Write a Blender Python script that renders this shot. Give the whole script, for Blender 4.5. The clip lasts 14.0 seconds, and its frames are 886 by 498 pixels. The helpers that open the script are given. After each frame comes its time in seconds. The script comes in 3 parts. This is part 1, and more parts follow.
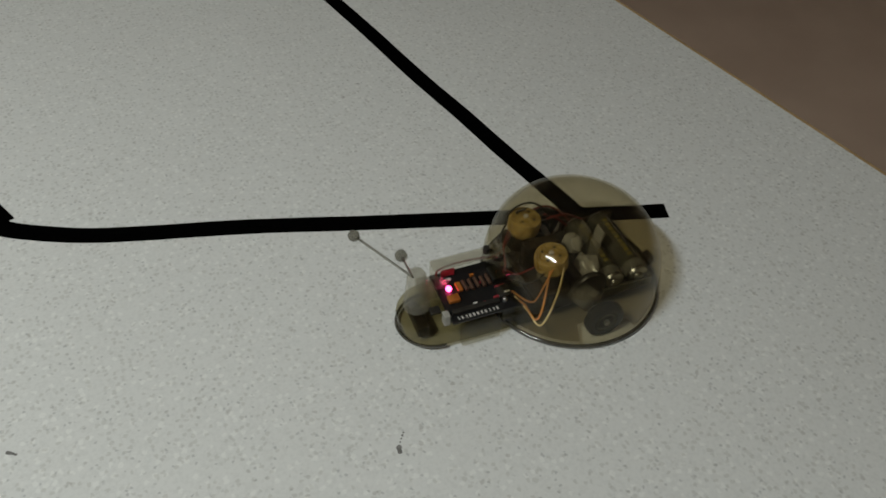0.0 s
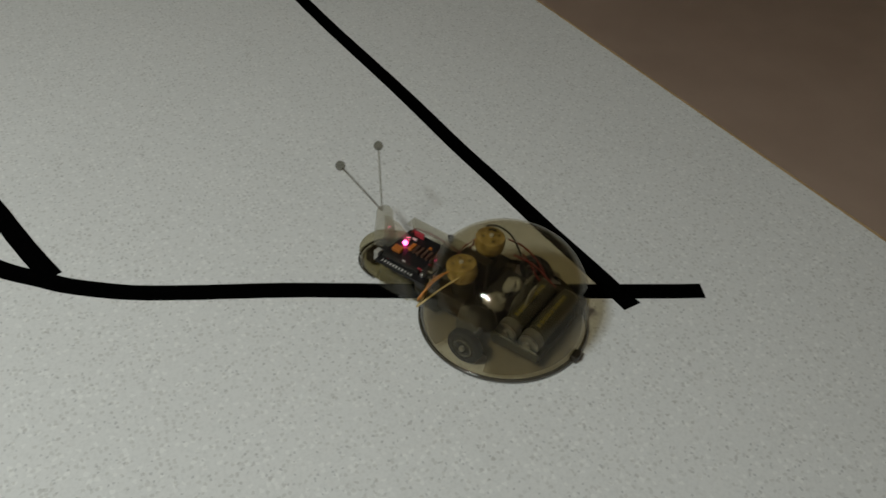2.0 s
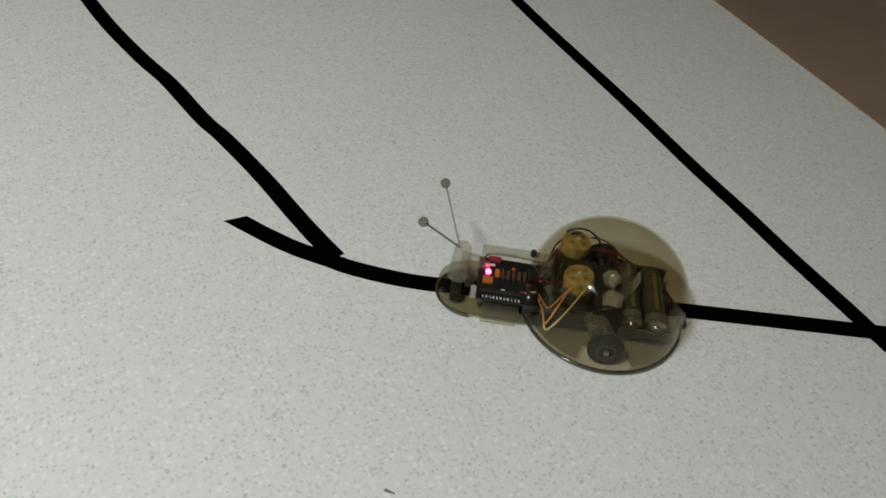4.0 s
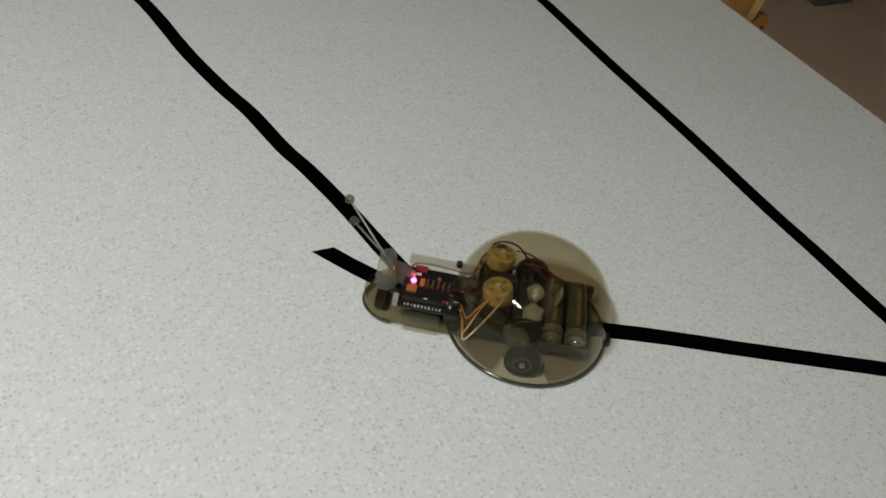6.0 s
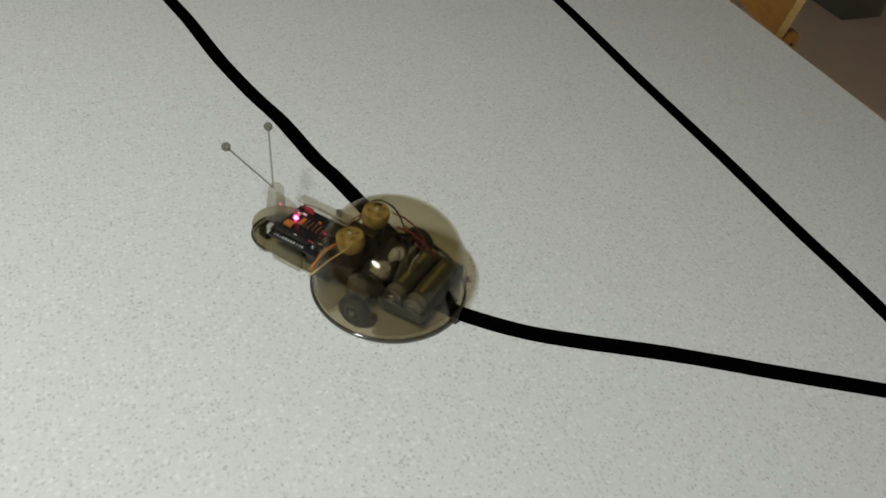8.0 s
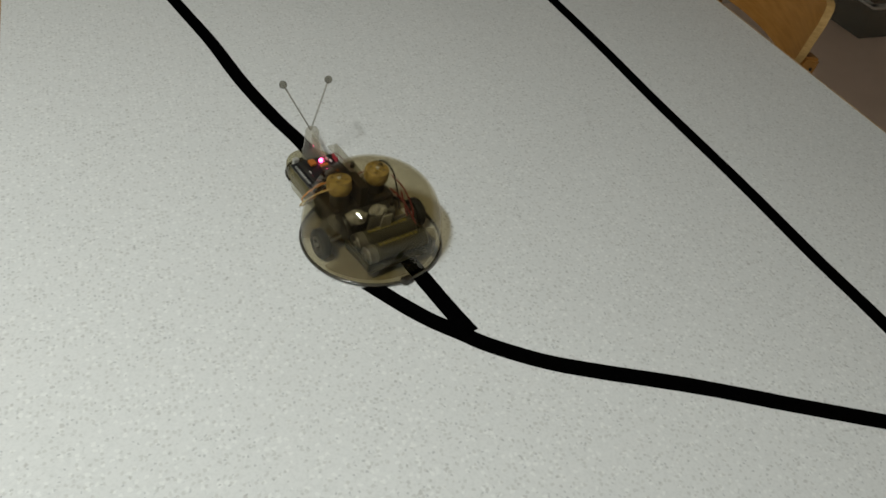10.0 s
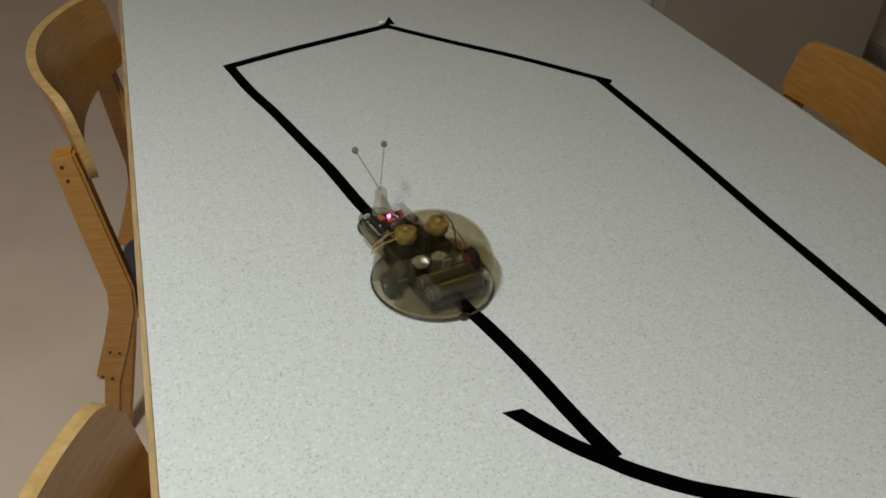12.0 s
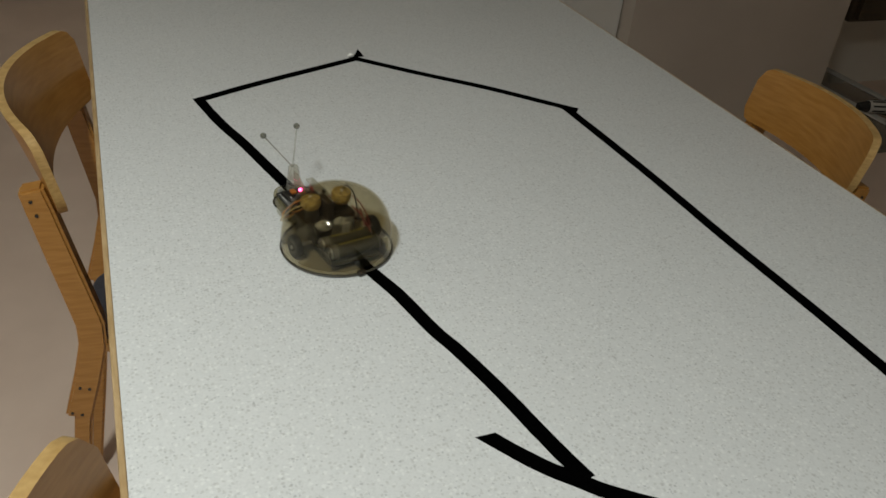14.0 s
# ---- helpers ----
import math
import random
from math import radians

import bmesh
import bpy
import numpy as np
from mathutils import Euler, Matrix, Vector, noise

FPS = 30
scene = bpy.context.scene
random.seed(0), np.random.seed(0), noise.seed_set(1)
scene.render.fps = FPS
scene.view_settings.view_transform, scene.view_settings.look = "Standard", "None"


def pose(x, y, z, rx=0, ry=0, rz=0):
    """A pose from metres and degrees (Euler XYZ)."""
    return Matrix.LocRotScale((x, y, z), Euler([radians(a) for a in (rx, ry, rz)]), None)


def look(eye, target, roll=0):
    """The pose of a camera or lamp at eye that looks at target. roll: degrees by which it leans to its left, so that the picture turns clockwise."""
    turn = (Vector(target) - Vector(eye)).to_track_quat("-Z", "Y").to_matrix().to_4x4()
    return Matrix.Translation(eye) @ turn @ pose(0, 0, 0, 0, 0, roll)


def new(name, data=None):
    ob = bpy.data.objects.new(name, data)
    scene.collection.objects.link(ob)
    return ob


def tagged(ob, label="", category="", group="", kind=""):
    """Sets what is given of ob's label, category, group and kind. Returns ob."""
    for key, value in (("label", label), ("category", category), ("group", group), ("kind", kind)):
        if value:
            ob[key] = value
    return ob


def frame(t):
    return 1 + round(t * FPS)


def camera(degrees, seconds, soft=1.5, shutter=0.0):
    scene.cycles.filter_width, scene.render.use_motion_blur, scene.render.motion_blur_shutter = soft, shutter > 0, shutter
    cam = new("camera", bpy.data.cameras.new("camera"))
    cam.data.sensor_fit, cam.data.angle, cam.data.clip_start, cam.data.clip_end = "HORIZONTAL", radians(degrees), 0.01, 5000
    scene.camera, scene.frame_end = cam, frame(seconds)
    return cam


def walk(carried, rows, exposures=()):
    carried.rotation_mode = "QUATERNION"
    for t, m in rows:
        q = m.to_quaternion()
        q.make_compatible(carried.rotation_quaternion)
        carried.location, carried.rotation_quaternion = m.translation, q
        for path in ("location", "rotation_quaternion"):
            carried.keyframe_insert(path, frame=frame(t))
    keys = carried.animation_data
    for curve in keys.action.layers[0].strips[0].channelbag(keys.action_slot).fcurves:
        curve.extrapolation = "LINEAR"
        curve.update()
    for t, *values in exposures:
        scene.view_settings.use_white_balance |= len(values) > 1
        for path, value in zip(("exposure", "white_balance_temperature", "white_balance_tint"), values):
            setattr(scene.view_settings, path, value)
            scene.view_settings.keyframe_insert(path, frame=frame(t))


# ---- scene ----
# camera and its way
cam = camera(56.78, 14.0, soft=1.6, shutter=0.4)
walk(cam, [
    (0.0, pose(0.3149, 0.0508, 1.0681, 44.98, -0.96, -32.14)),
    (0.5, pose(0.3064, 0.0554, 1.0699, 46.05, -1.56, -31.23)),
    (1.0, pose(0.3045, 0.0603, 1.0769, 46.90, -2.07, -31.04)),
    (1.5, pose(0.2966, 0.0658, 1.0809, 47.70, -2.68, -30.72)),
    (2.0, pose(0.2965, 0.0659, 1.0819, 48.42, -2.54, -30.33)),
    (2.5, pose(0.2812, 0.0721, 1.0822, 48.11, -3.01, -27.72)),
    (3.0, pose(0.2345, 0.0966, 1.0845, 46.99, -3.81, -22.72)),
    (3.2, pose(0.2130, 0.1108, 1.0895, 45.75, -4.51, -23.07)),
    (5.3, pose(0.1153, 0.1552, 1.0985, 47.52, -6.76, -26.04)),
    (5.5, pose(0.1123, 0.1584, 1.0991, 47.59, -6.84, -25.12)),
    (6.0, pose(0.1064, 0.1647, 1.1008, 47.75, -6.84, -23.38)),
    (6.5, pose(0.1040, 0.1659, 1.1014, 47.43, -6.83, -22.75)),
    (7.0, pose(0.1040, 0.1678, 1.1033, 47.84, -6.89, -22.86)),
    (7.5, pose(0.1021, 0.1704, 1.1059, 48.06, -7.06, -22.17)),
    (8.0, pose(0.0984, 0.1710, 1.1060, 47.79, -7.21, -21.61)),
    (8.2, pose(0.0999, 0.1709, 1.1079, 47.72, -6.98, -20.87)),
    (10.3, pose(0.0921, 0.1797, 1.1151, 48.75, -7.25, -20.33)),
    (10.5, pose(0.0892, 0.1798, 1.1081, 49.97, -7.21, -19.63)),
    (11.0, pose(0.0600, 0.1955, 1.1301, 51.33, -5.90, -18.30)),
    (11.5, pose(0.0392, 0.2021, 1.1345, 53.85, -5.16, -17.96)),
    (12.0, pose(0.0280, 0.2067, 1.1375, 54.42, -4.90, -18.84)),
    (12.5, pose(0.0277, 0.2038, 1.1367, 56.50, -4.68, -20.22)),
    (13.0, pose(0.0226, 0.2026, 1.1360, 56.26, -5.16, -21.03)),
    (13.5, pose(0.0233, 0.2029, 1.1371, 56.54, -5.01, -20.56)),
    (14.0, pose(0.0275, 0.1990, 1.1393, 56.74, -5.07, -20.96)),
], exposures=[(0.0, -0.24), (2.0, -0.25), (3.2, -0.11), (5.5, -0.08), (8.2, -0.06), (10.5, -0.01), (14.0, 0.03)])

# ---- light ----
TOP = 0.72                       # height of the table top

world = bpy.data.worlds.new("world")
scene.world = world
world.use_nodes = True
world.node_tree.nodes["Background"].inputs[0].default_value = (0.9, 0.85, 0.8, 1)
world.node_tree.nodes["Background"].inputs[1].default_value = 0.02


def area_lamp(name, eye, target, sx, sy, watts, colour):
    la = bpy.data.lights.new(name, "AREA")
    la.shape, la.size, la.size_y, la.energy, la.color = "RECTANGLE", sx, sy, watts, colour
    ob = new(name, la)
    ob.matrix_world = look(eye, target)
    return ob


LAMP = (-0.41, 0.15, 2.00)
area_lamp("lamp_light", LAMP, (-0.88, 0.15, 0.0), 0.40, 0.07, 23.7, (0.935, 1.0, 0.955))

# ---- materials ----


def material(name, base, rough=0.5, metal=0.0, second=None, scale=60.0, detail=4.0, bump=0.0, bump_scale=None, spec=0.5, stretch=(1, 1, 1), low=0.35, high=0.65, coat=0.0):
    m = bpy.data.materials.new(name)
    m.use_nodes = True
    nt = m.node_tree
    n, l = nt.nodes, nt.links
    b = n["Principled BSDF"]
    b.inputs["Base Color"].default_value = (*base, 1)
    b.inputs["Roughness"].default_value = rough
    b.inputs["Metallic"].default_value = metal
    b.inputs["Specular IOR Level"].default_value = spec
    b.inputs["Coat Weight"].default_value = coat
    tc = n.new("ShaderNodeTexCoord")
    mp = n.new("ShaderNodeMapping")
    mp.inputs["Scale"].default_value = stretch
    l.new(tc.outputs["Object"], mp.inputs[0])
    if second is not None:
        no = n.new("ShaderNodeTexNoise")
        no.inputs["Scale"].default_value, no.inputs["Detail"].default_value = scale, detail
        l.new(mp.outputs[0], no.inputs["Vector"])
        ra = n.new("ShaderNodeMapRange")
        ra.inputs[1].default_value, ra.inputs[2].default_value = low, high
        l.new(no.outputs["Fac"], ra.inputs[0])
        mx = n.new("ShaderNodeMix")
        mx.data_type = "RGBA"
        mx.inputs[6].default_value, mx.inputs[7].default_value = (*base, 1), (*second, 1)
        l.new(ra.outputs[0], mx.inputs[0])
        l.new(mx.outputs[2], b.inputs["Base Color"])
    if bump:
        nb = n.new("ShaderNodeTexNoise")
        nb.inputs["Scale"].default_value, nb.inputs["Detail"].default_value = bump_scale or scale, 5
        l.new(mp.outputs[0], nb.inputs["Vector"])
        bu = n.new("ShaderNodeBump")
        bu.inputs["Strength"].default_value, bu.inputs["Distance"].default_value = bump, 0.002
        l.new(nb.outputs["Fac"], bu.inputs["Height"])
        l.new(bu.outputs[0], b.inputs["Normal"])
    return m


def clear_plastic(name, tint, gloss=1.0, rough=0.03, dirt=0.0, sheen=0.28):
    """Thin clear plastic: lets light straight through with a tint, with a Fresnel gloss and a little dull haze."""
    m = bpy.data.materials.new(name)
    m.use_nodes = True
    nt = m.node_tree
    n, l = nt.nodes, nt.links
    n.remove(n["Principled BSDF"])
    out = n["Material Output"]
    tr = n.new("ShaderNodeBsdfTransparent")
    tr.inputs[0].default_value = (*tint, 1)
    gl = n.new("ShaderNodeBsdfGlossy")
    gl.inputs["Roughness"].default_value = rough
    gl.inputs["Color"].default_value = (gloss, gloss, gloss, 1)
    lw = n.new("ShaderNodeLayerWeight")
    pw = n.new("ShaderNodeMath")
    pw.operation = "POWER"
    pw.inputs[1].default_value = 4.0
    fr = n.new("ShaderNodeMapRange")
    fr.inputs[3].default_value, fr.inputs[4].default_value = 0.025, sheen
    l.new(lw.outputs["Facing"], pw.inputs[0])
    l.new(pw.outputs[0], fr.inputs[0])
    df = n.new("ShaderNodeBsdfDiffuse")
    df.inputs[0].default_value = (0.55, 0.53, 0.47, 1)
    no = n.new("ShaderNodeTexNoise")
    no.inputs["Scale"].default_value = 60
    ra = n.new("ShaderNodeMapRange")
    ra.inputs[1].default_value, ra.inputs[2].default_value = 0.4, 0.75
    ra.inputs[3].default_value, ra.inputs[4].default_value = dirt * 0.5, dirt
    l.new(no.outputs["Fac"], ra.inputs[0])
    m1 = n.new("ShaderNodeMixShader")
    l.new(ra.outputs[0], m1.inputs[0])
    l.new(tr.outputs[0], m1.inputs[1])
    l.new(df.outputs[0], m1.inputs[2])
    m2 = n.new("ShaderNodeMixShader")
    l.new(fr.outputs[0], m2.inputs[0])
    l.new(m1.outputs[0], m2.inputs[1])
    l.new(gl.outputs[0], m2.inputs[2])
    l.new(m2.outputs[0], out.inputs[0])
    return m


def speckled_laminate():
    """Off-white laminate with fine grey and brownish flecks of two sizes."""
    m = material("speckled_laminate", (0.66, 0.66, 0.64), rough=0.38, spec=0.4)
    nt = m.node_tree
    n, l = nt.nodes, nt.links
    b = n["Principled BSDF"]
    tc = n["Texture Coordinate"]
    last = None
    base = (0.72, 0.72, 0.71, 1)
    wide = n.new("ShaderNodeTexNoise")
    wide.inputs["Scale"].default_value, wide.inputs["Detail"].default_value = 7, 3
    l.new(tc.outputs["Object"], wide.inputs["Vector"])
    mx0 = n.new("ShaderNodeMix")
    mx0.data_type = "RGBA"
    mx0.inputs[6].default_value, mx0.inputs[7].default_value = base, (0.68, 0.68, 0.67, 1)
    l.new(wide.outputs["Fac"], mx0.inputs[0])
    last = mx0.outputs[2]
    fine = n.new("ShaderNodeTexNoise")
    fine.inputs["Scale"].default_value, fine.inputs["Detail"].default_value = 520, 2.0
    l.new(tc.outputs["Object"], fine.inputs["Vector"])
    fr = n.new("ShaderNodeMapRange")
    fr.inputs[1].default_value, fr.inputs[2].default_value, fr.inputs[4].default_value = 0.44, 0.66, 0.38
    l.new(fine.outputs["Fac"], fr.inputs[0])
    mf = n.new("ShaderNodeMix")
    mf.data_type = "RGBA"
    mf.inputs[7].default_value = (0.58, 0.58, 0.57, 1)
    l.new(fr.outputs[0], mf.inputs[0])
    l.new(last, mf.inputs[6])
    last = mf.outputs[2]
    # chips: some cells of a Voronoi pattern, of three sizes
    for sc, share, size, col, amount in ((250, 0.70, 0.38, (0.84, 0.84, 0.82, 1), 0.45), (320, 0.70, 0.40, (0.44, 0.43, 0.40, 1), 0.36), (220, 0.91, 0.30, (0.33, 0.31, 0.29, 1), 0.42), (400, 0.88, 0.34, (0.24, 0.24, 0.25, 1), 0.40)):
        of = n.new("ShaderNodeVectorMath")
        of.inputs[1].default_value = (sc * 0.37, sc * 0.11, 0)
        l.new(tc.outputs["Object"], of.inputs[0])
        wob = n.new("ShaderNodeTexNoise")
        wob.inputs["Scale"].default_value = sc * 1.6
        l.new(of.outputs[0], wob.inputs["Vector"])
        ad = n.new("ShaderNodeVectorMath")
        ad.operation = "MULTIPLY_ADD"
        ad.inputs[1].default_value = (0.9 / sc, 0.9 / sc, 0.0)
        l.new(wob.outputs["Color"], ad.inputs[0])
        l.new(of.outputs[0], ad.inputs[2])
        vo = n.new("ShaderNodeTexVoronoi")
        vo.voronoi_dimensions = "2D"
        vo.inputs["Scale"].default_value = sc
        l.new(ad.outputs[0], vo.inputs["Vector"])
        pick = n.new("ShaderNodeSeparateColor")
        l.new(vo.outputs["Color"], pick.inputs[0])
        some = n.new("ShaderNodeMapRange")
        some.inputs[1].default_value, some.inputs[2].default_value = share, share + 0.08
        l.new(pick.outputs[0], some.inputs[0])
        near = n.new("ShaderNodeMapRange")
        near.inputs[1].default_value, near.inputs[2].default_value = size, size - 0.12
        near.inputs[4].default_value = amount
        l.new(vo.outputs["Distance"], near.inputs[0])
        both = n.new("ShaderNodeMath")
        both.operation = "MULTIPLY"
        l.new(some.outputs[0], both.inputs[0])
        l.new(near.outputs[0], both.inputs[1])
        mx = n.new("ShaderNodeMix")
        mx.data_type = "RGBA"
        mx.inputs[7].default_value = col
        l.new(both.outputs[0], mx.inputs[0])
        l.new(last, mx.inputs[6])
        last = mx.outputs[2]
    l.new(last, b.inputs["Base Color"])
    return m


LAMINATE = speckled_laminate()
TAPE = material("black_tape", (0.0008, 0.0008, 0.0008), rough=0.9, second=(0.0014, 0.0014, 0.0014), scale=300, spec=0.0, bump=0.15, bump_scale=900)
BEECH = material("beech", (0.41, 0.195, 0.045), rough=0.33, second=(0.33, 0.145, 0.028), scale=26, stretch=(1, 1, 9), bump=0.05, bump_scale=90)
BEECH_EDGE = material("beech_edge", (0.52, 0.36, 0.19), rough=0.5, second=(0.40, 0.26, 0.12), scale=40, stretch=(6, 1, 6), bump=0.05)
PLY_EDGE = material("ply_edge", (0.52, 0.33, 0.13), rough=0.5, second=(0.40, 0.24, 0.08), scale=120, stretch=(1, 1, 3))
DARK_WOOD = material("dark_wood", (0.06, 0.038, 0.018), rough=0.5, second=(0.04, 0.025, 0.012), scale=20, stretch=(1, 1, 6))
FLOOR = material("beige_lino", (0.86, 0.68, 0.565), rough=0.42, second=(0.79, 0.615, 0.505), scale=5, detail=8, bump=0.03, bump_scale=200)
# darker copy of the cream wall paint, with the shade put into its colour
WALL_SHADED = material("shaded_paint", (0.60, 0.53, 0.465), rough=0.85, second=(0.555, 0.485, 0.425), scale=3, detail=6, bump=0.08, bump_scale=260)
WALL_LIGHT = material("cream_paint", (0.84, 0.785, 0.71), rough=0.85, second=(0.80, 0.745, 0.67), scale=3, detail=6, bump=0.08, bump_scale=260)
WHITE = material("white_lacquer", (0.86, 0.85, 0.82), rough=0.45, second=(0.82, 0.81, 0.78), scale=4)
CEILING = material("ceiling_paint", (0.86, 0.85, 0.82), rough=0.9, second=(0.83, 0.82, 0.79), scale=3)
CUSHION = material("dark_vinyl", (0.035, 0.035, 0.045), rough=0.5, second=(0.05, 0.05, 0.06), scale=120, bump=0.2, bump_scale=300)
STEEL = material("steel", (0.55, 0.55, 0.54), rough=0.28, metal=1.0, second=(0.42, 0.42, 0.41), scale=200)
SMOKE = clear_plastic("smoky_shell", (0.845, 0.815, 0.725), gloss=1.0, rough=0.02, dirt=0.0, sheen=0.34)
RIM = material("smoky_rim", (0.035, 0.032, 0.024), rough=0.1, second=(0.06, 0.055, 0.042), scale=90, coat=1.0)
SMOKE_BASE = clear_plastic("smoky_base", (0.78, 0.75, 0.67), gloss=0.6, rough=0.12, dirt=0.015)
SMOKE_HEAD = clear_plastic("smoky_head", (0.70, 0.67, 0.55), gloss=1.0, rough=0.04, dirt=0.0, sheen=0.40)
CLEAR = clear_plastic("clear_acrylic", (0.90, 0.89, 0.84), gloss=0.9, rough=0.06, dirt=0.06)
COVER = clear_plastic("scratched_acrylic", (0.88, 0.87, 0.83), gloss=1.0, rough=0.06, dirt=0.22)
MOUNT = clear_plastic("clear_mount", (0.85, 0.84, 0.79), gloss=1.0, rough=0.05, dirt=0.20, sheen=0.5)
FROST = clear_plastic("cloudy_glue", (0.85, 0.84, 0.80), gloss=0.7, rough=0.2, dirt=0.75)
BEAD = clear_plastic("clear_bead", (0.50, 0.49, 0.45), gloss=1.0, rough=0.05, dirt=0.15)
BIN = clear_plastic("clear_bin", (0.80, 0.80, 0.78), gloss=0.8, rough=0.1, dirt=0.22)
PCB = material("black_board", (0.004, 0.004, 0.0045), rough=0.4, second=(0.008, 0.008, 0.0085), scale=400)
GEAR = material("amber_nylon", (0.50, 0.36, 0.12), rough=0.62, second=(0.26, 0.17, 0.05), scale=210)
RUBBER = material("dark_rubber", (0.008, 0.008, 0.008), rough=0.6, second=(0.011, 0.010, 0.010), scale=120)
HUB = material("grey_hub", (0.014, 0.013, 0.012), rough=0.25, second=(0.022, 0.02, 0.019), scale=200)
DARK = material("dark_plastic", (0.014, 0.013, 0.011), rough=0.4, second=(0.024, 0.022, 0.018), scale=200)
MUD = material("brown_gearbox", (0.030, 0.021, 0.010), rough=0.45, second=(0.014, 0.010, 0.006), scale=150)
CELL = material("cell_jacket", (0.042, 0.040, 0.029), rough=0.25, second=(0.075, 0.07, 0.05), scale=120)
SILVER = material("silver_print", (0.16, 0.155, 0.13), rough=0.3, second=(0.11, 0.105, 0.09), scale=150)
YELLOW = material("yellow_print", (0.27, 0.22, 0.04), rough=0.5, second=(0.15, 0.12, 0.025), scale=300)
ORANGE_WIRE = material("orange_wire", (0.60, 0.26, 0.06), rough=0.45, second=(0.5, 0.2, 0.05), scale=200)
CREAM_WIRE = material("cream_wire", (0.62, 0.48, 0.22), rough=0.45, second=(0.5, 0.38, 0.17), scale=200)
RED_WIRE = material("red_wire", (0.15, 0.022, 0.018), rough=0.45, second=(0.18, 0.018, 0.015), scale=200)
BLACK_WIRE = material("black_wire", (0.012, 0.012, 0.012), rough=0.45, second=(0.02, 0.02, 0.02), scale=200)
ORANGE = material("orange_part", (0.42, 0.14, 0.02), rough=0.4, second=(0.38, 0.11, 0.02), scale=300)
TAN = material("tan_resistor", (0.10, 0.05, 0.03), rough=0.4, second=(0.05, 0.028, 0.02), scale=500)
PALE = material("pale_plastic", (0.62, 0.60, 0.56), rough=0.45, second=(0.55, 0.53, 0.49), scale=200)
RED_PART = material("red_plastic", (0.22, 0.02, 0.025), rough=0.4, second=(0.30, 0.04, 0.05), scale=200)
MARK = material("grey_scuff", (0.13, 0.125, 0.12), rough=0.7, second=(0.24, 0.23, 0.22), scale=400)
FEEL = material("feeler_plastic", (0.30, 0.29, 0.26), rough=0.3, second=(0.38, 0.37, 0.33), scale=200)
GREY_PLASTIC = material("grey_plastic", (0.30, 0.29, 0.28), rough=0.5, second=(0.26, 0.25, 0.24), scale=60)

LED_GLOW = bpy.data.materials.new("led_glow")
LED_GLOW.use_nodes = True
LED_GLOW.node_tree.nodes["Principled BSDF"].inputs["Base Color"].default_value = (0.8, 0.05, 0.15, 1)
LED_GLOW.node_tree.nodes["Principled BSDF"].inputs["Emission Color"].default_value = (1.0, 0.06, 0.22, 1)
LED_GLOW.node_tree.nodes["Principled BSDF"].inputs["Emission Strength"].default_value = 14.0

# ---- mesh tools ----


def finish(bm, name, mat, smooth=False, bevel=0.0, segments=2):
    if bevel:
        bmesh.ops.bevel(bm, geom=bm.edges[:], offset=bevel, segments=segments, affect="EDGES", profile=0.5)
    me = bpy.data.meshes.new(name)
    bm.normal_update()
    bm.to_mesh(me)
    bm.free()
    me.materials.append(mat)
    if smooth:
        for p in me.polygons:
            p.use_smooth = True
        me.set_sharp_from_angle(angle=radians(40))
    return me


def part(name, bm, mat, parent=None, label="", smooth=False, bevel=0.0, m=None):
    ob = new(name, finish(bm, name, mat, smooth, bevel))
    if parent is not None:
        ob.parent = parent
    if m is not None:
        ob.matrix_basis = m
    if label:
        tagged(ob, label)
    return ob


def box(x0, y0, z0, x1, y1, z1, bm=None):
    bm = bm or bmesh.new()
    bmesh.ops.create_cube(bm, size=1, matrix=Matrix.Translation(((x0 + x1) / 2, (y0 + y1) / 2, (z0 + z1) / 2)) @ Matrix.Diagonal((x1 - x0, y1 - y0, z1 - z0, 1)))
    return bm


def cyl(r, z0, z1, r2=None, seg=24, m=None, bm=None):
    bm = bm or bmesh.new()
    bmesh.ops.create_cone(bm, cap_ends=True, segments=seg, radius1=r, radius2=r if r2 is None else r2, depth=z1 - z0, matrix=(m or Matrix()) @ Matrix.Translation((0, 0, (z0 + z1) / 2)))
    return bm


def ball(r, at, seg=16, bm=None, squash=(1, 1, 1)):
    bm = bm or bmesh.new()
    bmesh.ops.create_uvsphere(bm, u_segments=seg, v_segments=seg // 2 + 2, radius=r, matrix=Matrix.Translation(at) @ Matrix.Diagonal((*squash, 1)))
    return bm


def lathe(profile, seg=64, bm=None):
    """A closed ring of (r, z) points turned round z; points at r = 0 close the axis."""
    bm = bm or bmesh.new()
    rings = []
    for r, z in profile:
        if r < 1e-6:
            rings.append([bm.verts.new((0, 0, z))])
        else:
            rings.append([bm.verts.new((r * math.cos(2 * math.pi * k / seg), r * math.sin(2 * math.pi * k / seg), z)) for k in range(seg)])
    for a, b in zip(rings, rings[1:]):
        for k in range(seg):
            j = (k + 1) % seg
            if len(a) == 1 and len(b) > 1:
                bm.faces.new((a[0], b[j], b[k]))
            elif len(b) == 1 and len(a) > 1:
                bm.faces.new((a[k], a[j], b[0]))
            elif len(a) > 1:
                bm.faces.new((a[k], a[j], b[j], b[k]))
    bmesh.ops.recalc_face_normals(bm, faces=bm.faces)
    return bm


